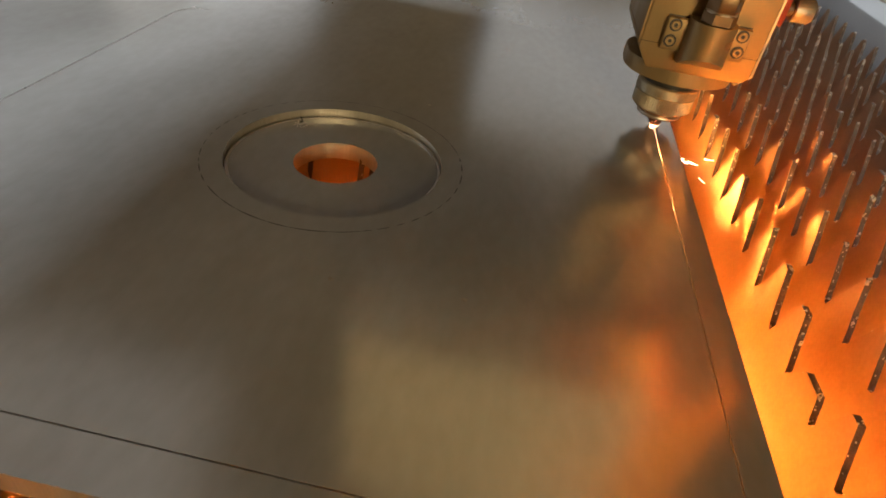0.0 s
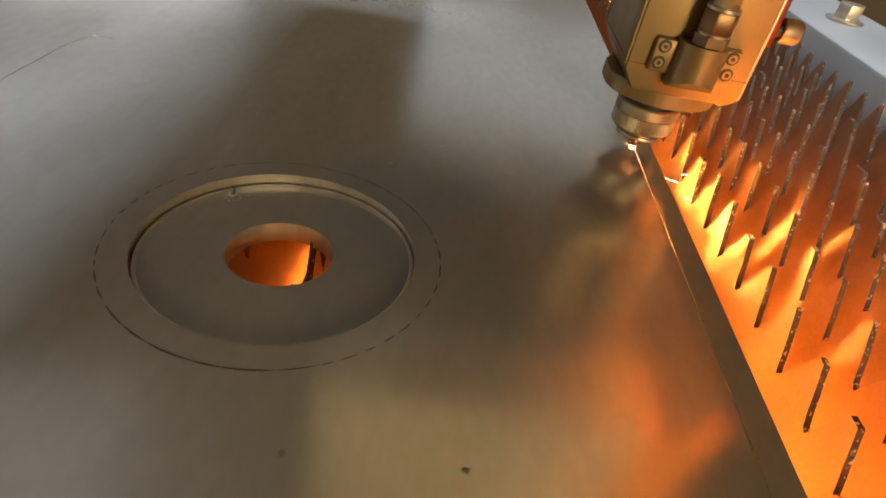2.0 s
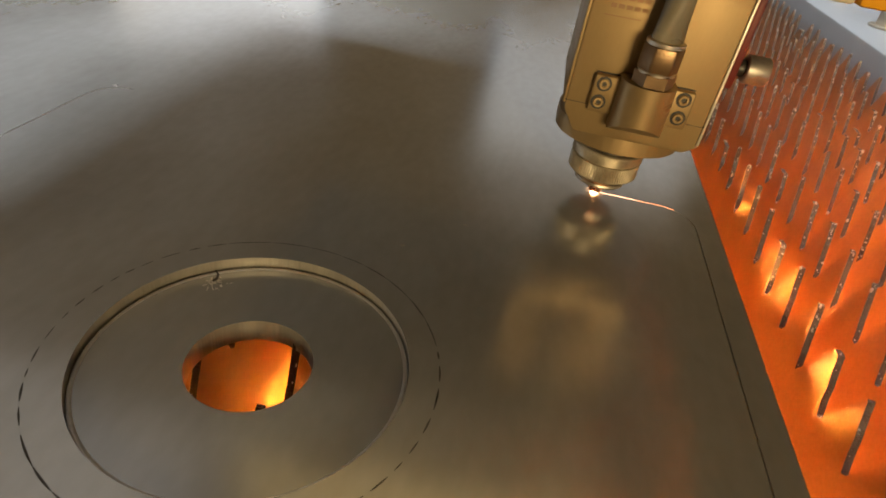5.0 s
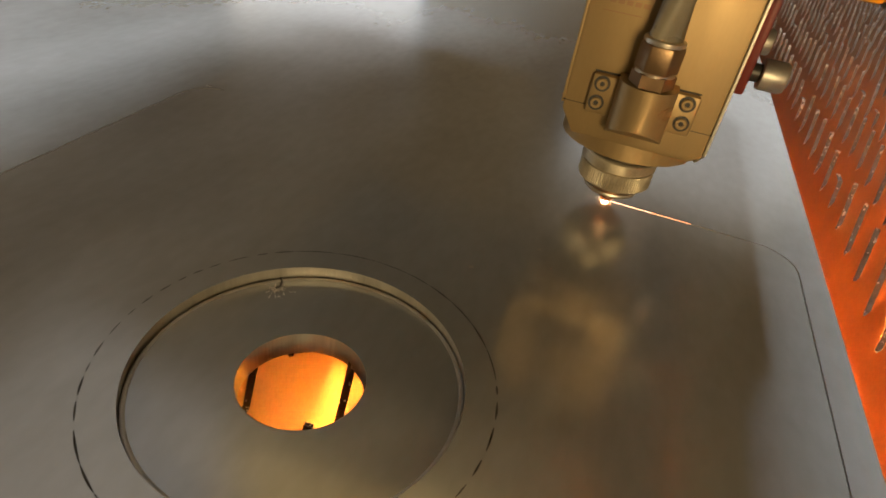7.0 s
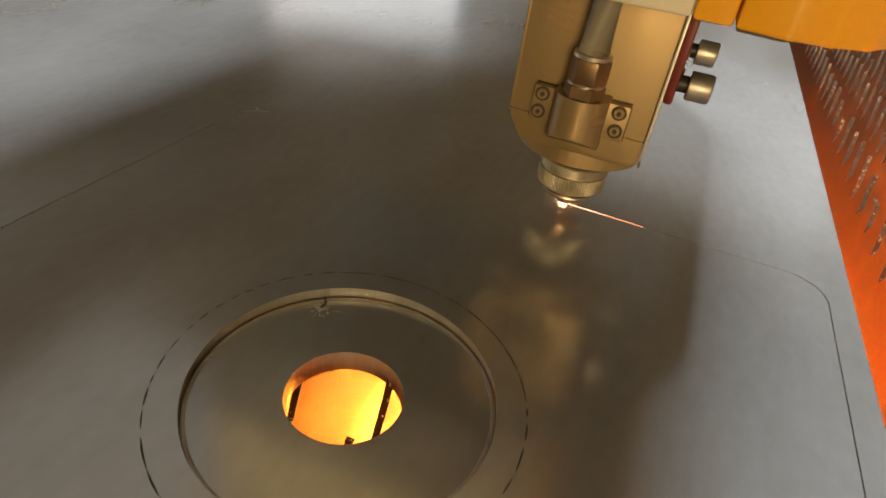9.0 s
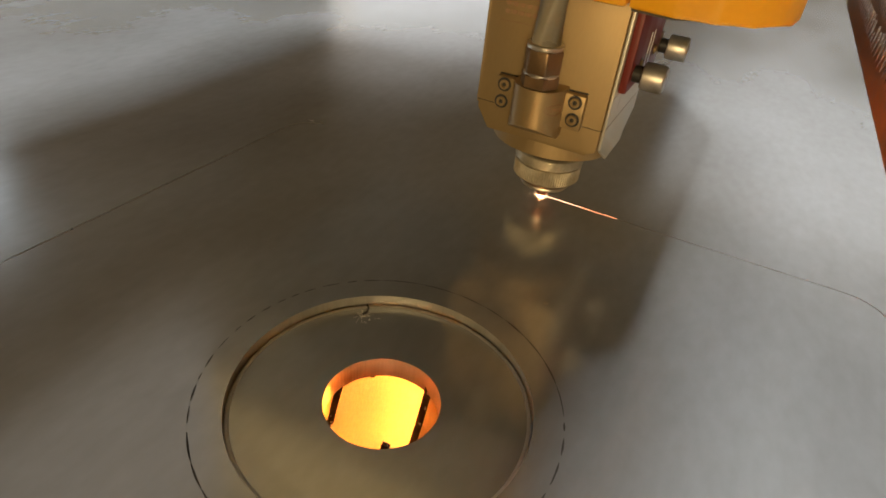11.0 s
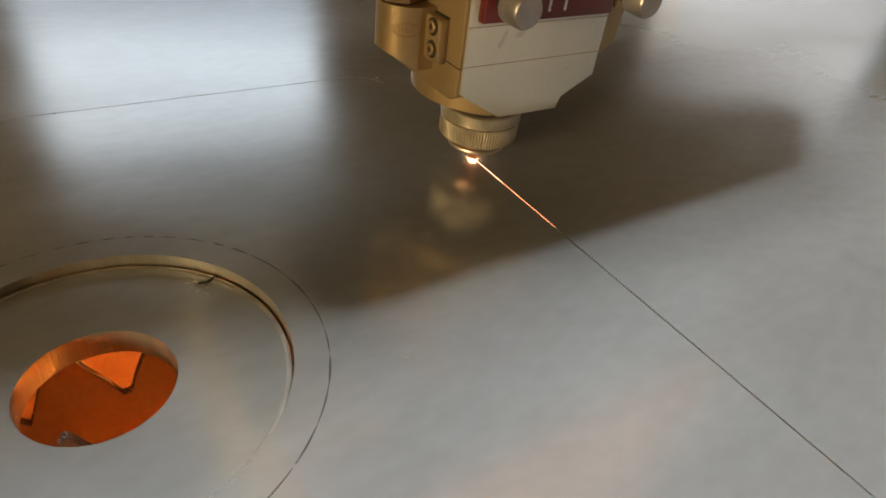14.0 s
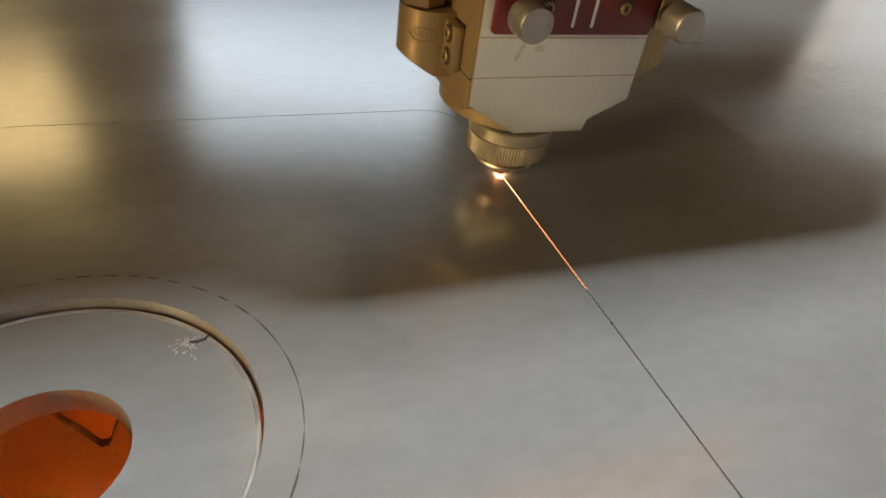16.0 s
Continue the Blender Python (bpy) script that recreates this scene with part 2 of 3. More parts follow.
def metal_left():
    """The metal still standing in the cut ahead of the nozzle; each piece is blown down as the beam reaches it."""
    step, made = 0.0036, []
    end = STRAIGHT + CORNER * math.pi / 2 + STRAIGHT - PIERCE_X
    length = START
    while length < end:
        stop = min(length + step, end)
        b = bmesh.new()
        rows = []
        n = 3 if length < STRAIGHT + CORNER * 1.6 else 1
        for i in range(n + 1):
            x, y, a = cut_at(length + (stop - length) * i / n)
            sx, sy = math.cos(radians(a - 90)), math.sin(radians(a - 90))
            rows.append([(x + sx * k * KERF / 2, y + sy * k * KERF / 2) for k in (1, -1)])
        pts = [r[0] for r in rows] + [r[1] for r in rows[::-1]]
        ob = part("unmelted_metal", prism(pts, Matrix.Translation((0, 0, -THICK)), THICK), STEEL, smooth=None)
        tagged(ob, "sliver of steel still joining blank and sheet", "metal sliver", "metal left in the cut")
        made.append((ob, (length + stop) / 2))
        length = stop
    return made


slivers = metal_left()


def marks():
    """The dashed ring scribed round the disc, and spatter at the pierced spots."""
    b = bmesh.new()
    rng = random.Random(5)
    a = 0.0
    while a < 360:
        solid = 20 < a < 122 or 222 < a < 290
        run = rng.uniform(8, 15) if solid else rng.uniform(3.2, 6.5)
        gap = rng.uniform(0.2, 0.9) if solid else rng.uniform(1.8, 3.2)
        w = rng.uniform(0.00020, 0.00036) if 60 < a < 250 else rng.uniform(0.00022, 0.00036)
        q = [radians(a + run * i / 6) for i in range(7)]
        ws = [w * (0.35 + 0.65 * math.sin(math.pi * i / 6)) for i in range(7)]
        inn = [b.verts.new(((0.0598 - k) * math.cos(t), (0.0598 - k) * math.sin(t), 0.00005)) for t, k in zip(q, ws)]
        out = [b.verts.new(((0.0598 + k) * math.cos(t), (0.0598 + k) * math.sin(t), 0.00005)) for t, k in zip(q, ws)]
        for i in range(6):
            b.faces.new((inn[i], out[i], out[i + 1], inn[i + 1]))
        a += run + gap
    part("scribed_ring", b, SCRIBE, piece, "dashed dark ring scribed in the steel", smooth=None)
    def splash(parent, x, y, z, r, count, seed):
        rng = random.Random(seed)
        s = bmesh.new()
        for _ in range(count):
            t, d = rng.uniform(0, 6.28), abs(rng.gauss(0, r))
            streak = rng.random() < 0.6
            k = rng.uniform(0.00009, 0.00017) if streak else rng.uniform(0.0001, 0.0004)
            bmesh.ops.create_icosphere(s, subdivisions=1, radius=k, matrix=Matrix.Translation((x + d * math.cos(t), y + d * math.sin(t), z)) @ Matrix.Rotation(t, 4, "Z") @ Matrix.Diagonal((rng.uniform(4, 9) if streak else rng.uniform(1, 2), 1, 0.6, 1)))
        part("spatter", s, SPATTER, parent, "small grey beads of spatter", smooth=60)
    splash(disc, -0.0301, 0.0326, 0.0, 0.0024, 70, 1)
    splash(sheet, PIERCE_X, HALF, 0.0, 0.0012, 16, 2)
    rng = random.Random(8)
    for k, (x, y, r) in enumerate(((0.0257, -0.0837, 0.0014), (0.0736, -0.0798, 0.0012), (0.0302, 0.0753, 0.0011), (0.0866, -0.0571, 0.0006), (0.052, 0.101, 0.0008))):
        spot = bmesh.new()
        pts = [(x + r * (1 + rng.uniform(-0.35, 0.35)) * math.cos(t), y + r * (0.8 + rng.uniform(-0.3, 0.3)) * math.sin(t)) for t in [2 * math.pi * i / 14 for i in range(14)]]
        prism(pts, Matrix.Translation((0, 0, 0.00001)), 0.00004, bm=spot)
        part("rust_spot", spot, STAIN, piece, "small brown spot", smooth=None)
    n = 160
    lip = bmesh.new()
    rims = []
    for r, z in ((0.0481, 0.00002), (0.0486, 0.00020), (0.0491, 0.00028), (0.0495, 0.00012), (0.04958, -0.0003)):
        rims.append([lip.verts.new((r * x, r * y, z)) for x, y in circle(1.0, n)])
    for lo, hi in zip(rims, rims[1:]):
        for i in range(n):
            lip.faces.new((lo[i], lo[(i + 1) % n], hi[(i + 1) % n], hi[i]))
    part("burr", lip, CUT_FACE, disc, "bright burr along the rim", smooth=60)
    for owner, x, y, r in ((disc, -0.0301, 0.0328, 0.0007), (sheet, PIERCE_X, HALF + 0.0006, 0.0011)):
        pit = bmesh.new()
        prism([(x + r * (1 + rng.uniform(-0.3, 0.3)) * math.cos(t), y + r * (1 + rng.uniform(-0.3, 0.3)) * math.sin(t)) for t in [2 * math.pi * i / 12 for i in range(12)]], Matrix.Translation((0, 0, 0.00002)), 0.00005, bm=pit)
        part("pierced_pit", pit, SCRIBE, owner, "dark pierced pit", smooth=None)
    lead = bmesh.new()
    tube([(-0.0301, 0.0330, 0.0001), (-0.0296, 0.0350, 0.0001), (-0.0303, 0.0372, 0.0001), (-0.0318, 0.0386, 0.0001)], 0.00042, 6, lead)
    part("lead_in", lead, SCRIBE, disc, "short dark curl of the first cut")


marks()


# ---- the cutting bed ----
PITCH, TOOTH, TIP, VALLEY = 0.0345, 0.0288, -0.0088, -0.0370


def slat_mesh(seed, worn=False):
    rng = random.Random(seed)
    prof = []
    y = -0.0849 - TOOTH * 18
    while y < 1.45:
        cut = rng.random()
        tip = TIP - (0 if cut < 0.6 else rng.uniform(0.001, 0.004) if cut < 0.9 else rng.uniform(0.008, 0.016))
        if worn and not 0.02 < y < 0.05:
            tip = -0.026 - rng.uniform(0, 0.004)
        v = VALLEY + rng.uniform(-0.0015, 0.002)
        prof.append((y - 0.0125, v))
        f = (tip - v) / (TIP - v)
        prof.append((y - 0.0125 + 0.0118 * f, tip - 0.0004))
        if cut > 0.55:
            prof.append((y + 0.0015 + rng.uniform(0, 0.002) + (1 - f) * 0.006, tip - rng.uniform(0.0002, 0.0012)))
        else:
            prof.append((y + 0.0006, tip))
        prof.append((y + TOOTH - 0.0125 - 0.0026, v + rng.uniform(0, 0.002)))
        y += TOOTH
    fine = []
    for (y0, z0), (y1, z1) in zip(prof, prof[1:]):
        k = 4 if -0.3 < y0 < 0.7 else 1
        for i in range(k):
            j = 0.00035 if i else 0.0
            fine.append((y0 + (y1 - y0) * i / k + rng.uniform(-j, j), z0 + (z1 - z0) * i / k + rng.uniform(-j, j)))
    b = bmesh.new()
    half = 0.0014
    cols = []
    for yy, zz in fine:
        cols.append([b.verts.new((s * half, yy, z)) for s in (-1, 1) for z in (zz, -0.135)])
    for p, q in zip(cols, cols[1:]):
        b.faces.new((p[0], q[0], q[1], p[1]))
        b.faces.new((p[2], p[3], q[3], q[2]))
        b.faces.new((p[0], p[2], q[2], q[0])).material_index = 1
        b.faces.new((p[1], q[1], q[3], p[3]))
    b.faces.new((cols[0][0], cols[0][1], cols[0][3], cols[0][2]))
    b.faces.new((cols[-1][0], cols[-1][2], cols[-1][3], cols[-1][1]))
    return mesh_of("toothed_slat", b, [SLAT, SLAG]), prof


def slag_mesh(prof, seed):
    """Beads of slag along the burnt edges of the teeth."""
    rng = random.Random(seed)
    b = bmesh.new()
    for (y0, z0), (y1, z1) in zip(prof, prof[1:]):
        if y0 < -0.35 or y0 > 1.1 or z1 < z0 - 0.003 and rng.random() < 0.6:
            continue
        n = rng.choice((3, 6, 10, 22)) if z1 > z0 + 0.003 else rng.randint(2, 5)
        for _ in range(n):
            f = 1 - 0.95 * rng.random() ** 2 if z1 > z0 else 0.6 * rng.random() ** 2
            r = rng.uniform(0.00018, 0.00045) * (2.0 if rng.random() < 0.18 else 1.0)
            s = bmesh.ops.create_icosphere(b, subdivisions=1, radius=r, matrix=Matrix.Translation((rng.uniform(-0.0012, 0.0012), y0 + (y1 - y0) * f, z0 + (z1 - z0) * f)) @ Matrix.Diagonal((1, 1, rng.uniform(0.8, 2.6), 1)))
            for v in s["verts"]:
                v.co += Vector((rng.uniform(-1, 1), rng.uniform(-1, 1), rng.uniform(-1, 1))) * r * 0.3
    return mesh_of("slag", b, BEAD, 40)


kinds = []
for seed in range(5):
    me, prof = slat_mesh(seed)
    kinds.append((me, slag_mesh(prof, seed + 50)))
me, prof = slat_mesh(9, True)
stub = (me, slag_mesh(prof, 59))
for k in range(-14, 7):
    me, slag = stub if k == -1 else kinds[(k * 3) % 5]
    ob = tagged(new("toothed_slat", me), "rusty steel slat with pointed teeth crusted in slag", "support slat", "slats of the cutting bed")
    ob.matrix_basis = pose(0.2155 + k * PITCH, -0.0120 if k < -4 else 0, 0)
    s = new("slag", slag)
    s.parent = ob
    tagged(s, "grey beads of slag on the teeth", kind="stuff")

tray = box(-1.5, -0.8, -0.34, 0.62, 1.7, -0.33)
tagged(part("scrap_tray", tray, TRAY), "dark scale-covered tray under the slats", "scrap tray")


def bed_rail():
    rail = tagged(new("bed_rail"), "grey painted steel side rail of the cutting bed", "machine rail")
    part("beam", box(0.452, -0.75, -0.16, 0.585, 1.6, 0.0, 0.004), FRAME, rail)
    part("flange", box(0.585, -0.75, -0.05, 0.62, 1.6, -0.042, 0.001), FRAME, rail)
    for y in (-0.125, 0.065, 0.255, 0.445, 0.635, 0.825, 1.015, 1.205):
        bolt = part("bolt", prism(circle(0.0160, 6), Matrix.Translation((0.520, y, 0.0035)), 0.018, 0.0012), CHROME, rail, "zinc-plated hexagon bolt")
        part("washer", lathe([(0.021, 0.0), (0.022, 0.0005), (0.022, 0.003), (0.021, 0.0035)], 32, Matrix.Translation((0.520, y, 0.0002))), CHROME, bolt)
    part("leg", box(0.47, -0.7, -0.9, 0.57, -0.6, -0.16, 0.003), FRAME, rail)
    part("leg", box(0.47, 1.45, -0.9, 0.57, 1.55, -0.16, 0.003), FRAME, rail)
    return rail


bed_rail()
rail2 = tagged(new("bed_rail"), "grey painted steel side rail of the cutting bed", "machine rail")
part("beam", box(-1.62, -0.75, -0.16, -1.5, 1.6, 0.0, 0.004), FRAME, rail2)
part("leg", box(-1.61, -0.7, -0.9, -1.51, -0.6, -0.16, 0.003), FRAME, rail2)
part("leg", box(-1.61, 1.45, -0.9, -1.51, 1.55, -0.16, 0.003), FRAME, rail2)


# ---- the cutting head; its origin is the spot under the nozzle on the plate ----
def screw(x, y, z, parent, axis="y", r=0.0026):
    turn = Matrix.Rotation(radians(90), 4, "X") if axis == "y" else Matrix.Rotation(radians(90), 4, "Y")
    at = Matrix.Translation((x, y, z)) @ turn
    ring = lathe([(r * 0.82, -0.0002), (r * 0.82, 0.0007), (r * 0.70, 0.0010), (r * 0.44, 0.0010), (r * 0.40, 0.0003)], 24, at)
    s = part("screw", ring, ALLOY, parent, "small socket screw")
    part("recess", lathe([(r * 1.16, -0.0002), (r * 1.16, 0.00015), (r * 0.1, 0.00015)], 24, at), DARK, s)
    part("socket", prism(circle(r * 0.38, 6), at @ Matrix.Translation((0, 0, 0.0002)), 0.0003), DARK, s)
    return s


def cutting_head():
    head = tagged(new("laser_cutting_head"), "champagne metal laser cutting head with red cover, under a yellow hood", "cutting head")
    # nozzle, ring and knurled nut
    part("nozzle", lathe([(0.0016, 0.0010), (0.0030, 0.0011), (0.0048, 0.0050), (0.0062, 0.0066), (0.0062, 0.0090)], 40), COPPER, head, "worn copper nozzle tip")
    part("ceramic_ring", lathe([(0.0095, 0.0068), (0.0104, 0.0076), (0.0110, 0.0105), (0.0110, 0.0122), (0.0110, 0.0150)], 48), COPPER, head, "bronze retaining ring")
    part("knurled_nut", lathe([(0.0118, 0.0118), (0.0150, 0.0122), (0.0166, 0.0138), (0.0166, 0.0212), (0.0160, 0.0216), (0.0160, 0.0222), (0.0172, 0.0226), (0.0172, 0.0268), (0.0166, 0.0274), (0.0135, 0.0274)], 176, ridge=0.00034, ridge_rows=(2, 3)), WORN, head, "knurled nickel-plated lock nut", smooth=22)
    part("bright_ring", lathe([(0.0100, 0.0078), (0.0124, 0.0082), (0.0127, 0.0090), (0.0124, 0.0098), (0.0100, 0.0102)], 64), CHROME, head, "thin bright ring over the nozzle")
    part("neck", lathe([(0.0145, 0.0270), (0.0145, 0.0370)], 48), DARK, head)
    rim = []
    for i in range(48):
        a = 2 * math.pi * i / 48
        rim.append((max(-0.0287, min(0.0284, 0.0300 * math.cos(a))), 0.0300 * math.sin(a) - 0.001))
    part("flange", prism(rim, Matrix.Translation((0, 0, 0.0352)), 0.0080, 0.0007), ALLOY, head, "round flange under the body", smooth=25)
    # main body: front block with chamfered corners at the foot
    foot = [(-0.0285, 0.120), (-0.0285, 0.0525), (-0.0225, 0.0434), (0.0240, 0.0434), (0.0285, 0.0460), (0.0285, 0.120)]
    lay = Matrix(((1, 0, 0, 0), (0, 0, 1, -0.0345), (0, 1, 0, 0), (0, 0, 0, 1)))
    part("body", prism(foot, lay, 0.062, 0.0009), ALLOY, head, "champagne anodised body")
    part("body_joint", box(-0.0288, -0.0347, 0.0560, 0.0288, 0.0278, 0.0562), DARK, head)
    part("upper_body", box(-0.0285, -0.0345, 0.1203, 0.0285, 0.0275, 0.1245, 0.0008), ALLOY, head)
    # side plates
    side = [(-0.0336, 0.1195), (-0.0336, 0.0475), (-0.0315, 0.0460), (-0.0150, 0.0362), (0.0130, 0.0358), (0.0140, 0.0408), (0.0288, 0.0478), (0.0288, 0.1195)]
    for sx, name in ((0.0288, "side_plate"), (-0.0296, "side_plate")):
        lay = Matrix(((0, 0, 1, sx), (1, 0, 0, 0), (0, 1, 0, 0), (0, 0, 0, 1)))
        foot_cut = side if sx > 0 else [(-0.0336, 0.1195), (-0.0336, 0.0545), (0.0288, 0.0545), (0.0288, 0.1195)]
        sp = part(name, prism(foot_cut, lay, 0.0012, 0.0003), ALLOY_GREY if sx > 0 else ALLOY, head, "pale grey alloy side plate" if sx > 0 else "champagne alloy side plate")
        x = sx + 0.0013 if sx > 0 else sx - 0.0001
        part("seam", box(x - 0.0002, -0.0338, 0.0570, x, 0.0286, 0.0572), INK, sp)
        if sx > 0:
            part("seam", box(x - 0.0002, -0.0338, 0.0702, x, 0.0286, 0.0704), INK, sp)
            for y, z, w, h in ((-0.0190, 0.0655, 0.0010, 0.0030), (-0.0120, 0.0668, 0.0022, 0.0011), (0.0140, 0.0520, 0.0008, 0.0005)):
                spot = [(y + w * math.cos(q) + 0.4 * h * math.sin(q), z + h * math.sin(q)) for q in [2 * math.pi * i / 16 for i in range(16)]]
                part("smudge", prism(spot, lay @ Matrix.Translation((0, 0, 0.00121)), 0.00003), GRIME, sp, "faint grey smudge", smooth=None)
    # front bracket with its hose
    bracket = box(-0.0197, -0.0385, 0.0545, 0.0203, -0.0345, 0.0700, 0.0012)
    br = part("front_bracket", bracket, ALLOY, head, "alloy bracket held by four screws")
    # dark strip painting in the shade along the bracket's top edge
    part("bracket_shadow_gap", box(-0.0194, -0.0352, 0.0699, 0.0200, -0.0346, 0.0704), DARK, br)
    boss = []
    for i in range(13):
        a = math.pi * i / 12
        boss.append((0.0008 + 0.0108 * math.cos(a), -0.0405 - 0.0105 * math.sin(a)))
    b = prism(boss, Matrix.Translation((0, 0, 0.0500)), 0.0215)
    cutv = [v for v in b.verts if v.co.z < 0.0505]
    for v in cutv:
        v.co.z += max(0.0, (-0.0405 - v.co.y)) * 0.55
    box(-0.0100, -0.0406, 0.0500, 0.0116, -0.0347, 0.0715, bm=b)
    part("boss", b, ALLOY, br, "half-round boss below the hose")
    oval = bmesh.new()
    def on_boss(u, z, out=0.00002):
        a = radians(28) + u / 0.0107
        return (0.0008 + (0.0108 + out) * math.cos(a), -0.0405 - (0.0105 + out) * math.sin(a), z)
    for k in (1.0, 0.84):
        tube([on_boss(0.0052 * k * math.cos(t), 0.0640 + 0.0024 * k * math.sin(t)) for t in [2 * math.pi * i / 32 for i in range(33)]], 0.00012, 6, oval)
    for i in range(5):
        u = -0.0026 + i * 0.0013
        tube([on_boss(u - 0.0003, 0.0632), on_boss(u + 0.0003, 0.0648)], 0.00022, 5, oval)
    part("oval_mark", oval, INK, br, "worn engraved oval mark")
    for x, z in ((-0.0156, 0.0667), (-0.0160, 0.0592), (0.0160, 0.0667), (0.0163, 0.0592)):
        screw(x, -0.0385, z, br)
    fit = part("hose_fitting", prism(circle(0.0079, 6), Matrix.Translation((0.0010, -0.0440, 0.0775)), 0.0095, 0.0007), BRASS, head, "brown hexagon hose fitting")
    part("fitting_nut", lathe([(0.0066, 0.0715), (0.0080, 0.0722), (0.0080, 0.0768), (0.0064, 0.0776)], 6, Matrix.Translation((0.0010, -0.0440, 0))), BRASS, fit)
    part("fitting_ring", lathe([(0.0066, 0.0868), (0.0073, 0.0872), (0.0073, 0.0886), (0.0066, 0.0890)], 32, Matrix.Translation((0.0010, -0.0440, 0))), CHROME, fit, "bright ring")
    part("fitting_ring", lathe([(0.0068, 0.0764), (0.0072, 0.0767), (0.0072, 0.0776), (0.0068, 0.0779)], 32, Matrix.Translation((0.0010, -0.0440, 0))), CHROME, fit, "bright ring")
    part("hose", tube([(0.0010, -0.0440, 0.087), (0.0012, -0.0440, 0.120), (0.0012, -0.0436, 0.160), (0.0012, -0.0434, 0.22)], 0.0061, 20), HOSE, head, "translucent grey hose")
    ink = bmesh.new()
    for r in range(3):
        for c in range(5):
            if r or c > 1:
                box(-0.0215 + c * 0.0030, -0.03465, 0.1010 - r * 0.0032, -0.0193 + c * 0.0030, -0.03445, 0.1026 - r * 0.0032, bm=ink)
    box(-0.0232, -0.03465, 0.0915, -0.0090, -0.03445, 0.0918, bm=ink)
    box(-0.0232, -0.03465, 0.1040, -0.0090, -0.03445, 0.1043, bm=ink)
    part("printed_bars", ink, INK, head, "faded brown print", smooth=None)
    # rear bracket
    rear = box(-0.0190, 0.0276, 0.0560, 0.0190, 0.0330, 0.0740, 0.001)
    rb = part("rear_bracket", rear, ALLOY, head)
    rboss = [(0.0290, 0.0860), (0.0290, 0.0540), (0.0350, 0.0540), (0.0415, 0.0590), (0.0415, 0.0860)]
    part("boss", prism(rboss, Matrix(((0, 0, 1, -0.010), (1, 0, 0, 0), (0, 1, 0, 0), (0, 0, 0, 1))), 0.036, 0.0008), ALLOY, rb)
    # red cover with two knobs
    red = part("red_cover", box(0.0301, -0.0312, 0.0722, 0.0336, 0.0262, 0.1150, 0.0010), RED, head, "dark red drawer cover with white marks")
    for y in (-0.0045, 0.0025):
        part("white_mark", box(0.0337, y - 0.0005, 0.0750, 0.0339, y + 0.0005, 0.0920), WHITE_INK, red, "thin white line", smooth=None)
    for y in (-0.0145, 0.0135):
        screw(0.0336, y, 0.0810, red, "x", 0.0024)
    for y in (-0.0240, 0.0305):
        m = Matrix.Translation((0.0336, y, 0.0795)) @ Matrix.Rotation(radians(90), 4, "Y")
        k = part("knob", lathe([(0.0050, 0.0036), (0.0055, 0.0041), (0.0055, 0.0118), (0.0050, 0.0127), (0.0020, 0.0129)], 56, m, ridge=0.00015, ridge_rows=(1, 2)), KNOB, head, "knurled nickel knob")
        part("stem", lathe([(0.0033, 0.0), (0.0033, 0.0040)], 24, m), DARK, k)
    part("knob_arm", box(0.0288, 0.0276, 0.0740, 0.0334, 0.0360, 0.0850, 0.0008), ALLOY, head)
    # yellow hood in two pieces, the outer one rounded at its front corner and cut off at the back
    def arc(cx, cy, r, a0, a1, n=9):
        return [(cx + r * math.cos(radians(a0 + (a1 - a0) * i / n)), cy + r * math.sin(radians(a0 + (a1 - a0) * i / n))) for i in range(n + 1)]
    outer_piece = [(0.0402, -0.1085)] + arc(0.0525, -0.0805, 0.0285, -90, 0) + [(0.0810, 0.150), (0.0402, 0.220)]
    part("hood", prism(outer_piece, Matrix.Translation((0, 0, 0.1195)), 0.24, 0.0012), YELLOW, head, "yellow painted hood with rounded corner")
    pale_piece = arc(-0.145, -0.097, 0.010, 180, 270, 5) + [(0.0298, -0.1070), (0.0298, -0.0500), (-0.155, -0.0500)]
    part("cover_panel", prism(pale_piece, Matrix.Translation((0, 0, 0.1195)), 0.24, 0.0012), CREAM, head, "pale cream cover panel")
    # thin dark sheet just below the outer hood piece
    part("underside", prism([(0.0410, -0.1060), (0.0520, -0.1070), (0.0780, -0.0820), (0.0800, 0.148), (0.0410, 0.215)], Matrix.Translation((0, 0, 0.1186)), 0.0008), GANTRY, head, "thin dark sheet under the hood", smooth=None)
    inner_piece = [(0.0300, -0.1085), (0.0398, -0.1085), (0.0398, -0.0500), (0.0300, -0.0500)]
    part("hood", prism(inner_piece, Matrix.Translation((0, 0, 0.1195)), 0.24, 0.0012), YELLOW, head, "yellow painted hood")
    # dark carriage over the head, and unseen blocks that shape its shadow
    part("carriage", box(-0.200, -0.036, 0.1255, 0.0396, 0.158, 0.3615, 0.004), GANTRY, head, "dark carriage block")
    # added out of view; its edges set where the plate's shadow ends
    part("upper_blocker", box(-0.218, -0.90, 0.362, 0.098, 0.160, 0.45, 0.006), GANTRY, head, "unseen dark block that widens the shadow on the plate")
    # added strip that keeps light from leaking between hood and carriage
    part("light_stop", box(-0.170, -0.0498, 0.24, 0.0396, -0.0362, 0.361, 0.001), GANTRY, head, "unseen dark strip that stops light behind the hood")
    # high block added to cast a soft shadow far back, and its post
    part("blocker_post", box(-0.080, -0.10, 0.45, 0.080, 0.10, 0.93, 0.004), GANTRY, head, "unseen dark upright that holds the rear shadow block")
    part("rear_blocker", box(-0.080, 0.101, 0.78, 0.070, 0.95, 0.93, 0.006), FRAME, head, "unseen grey block that half-shades the far plate")
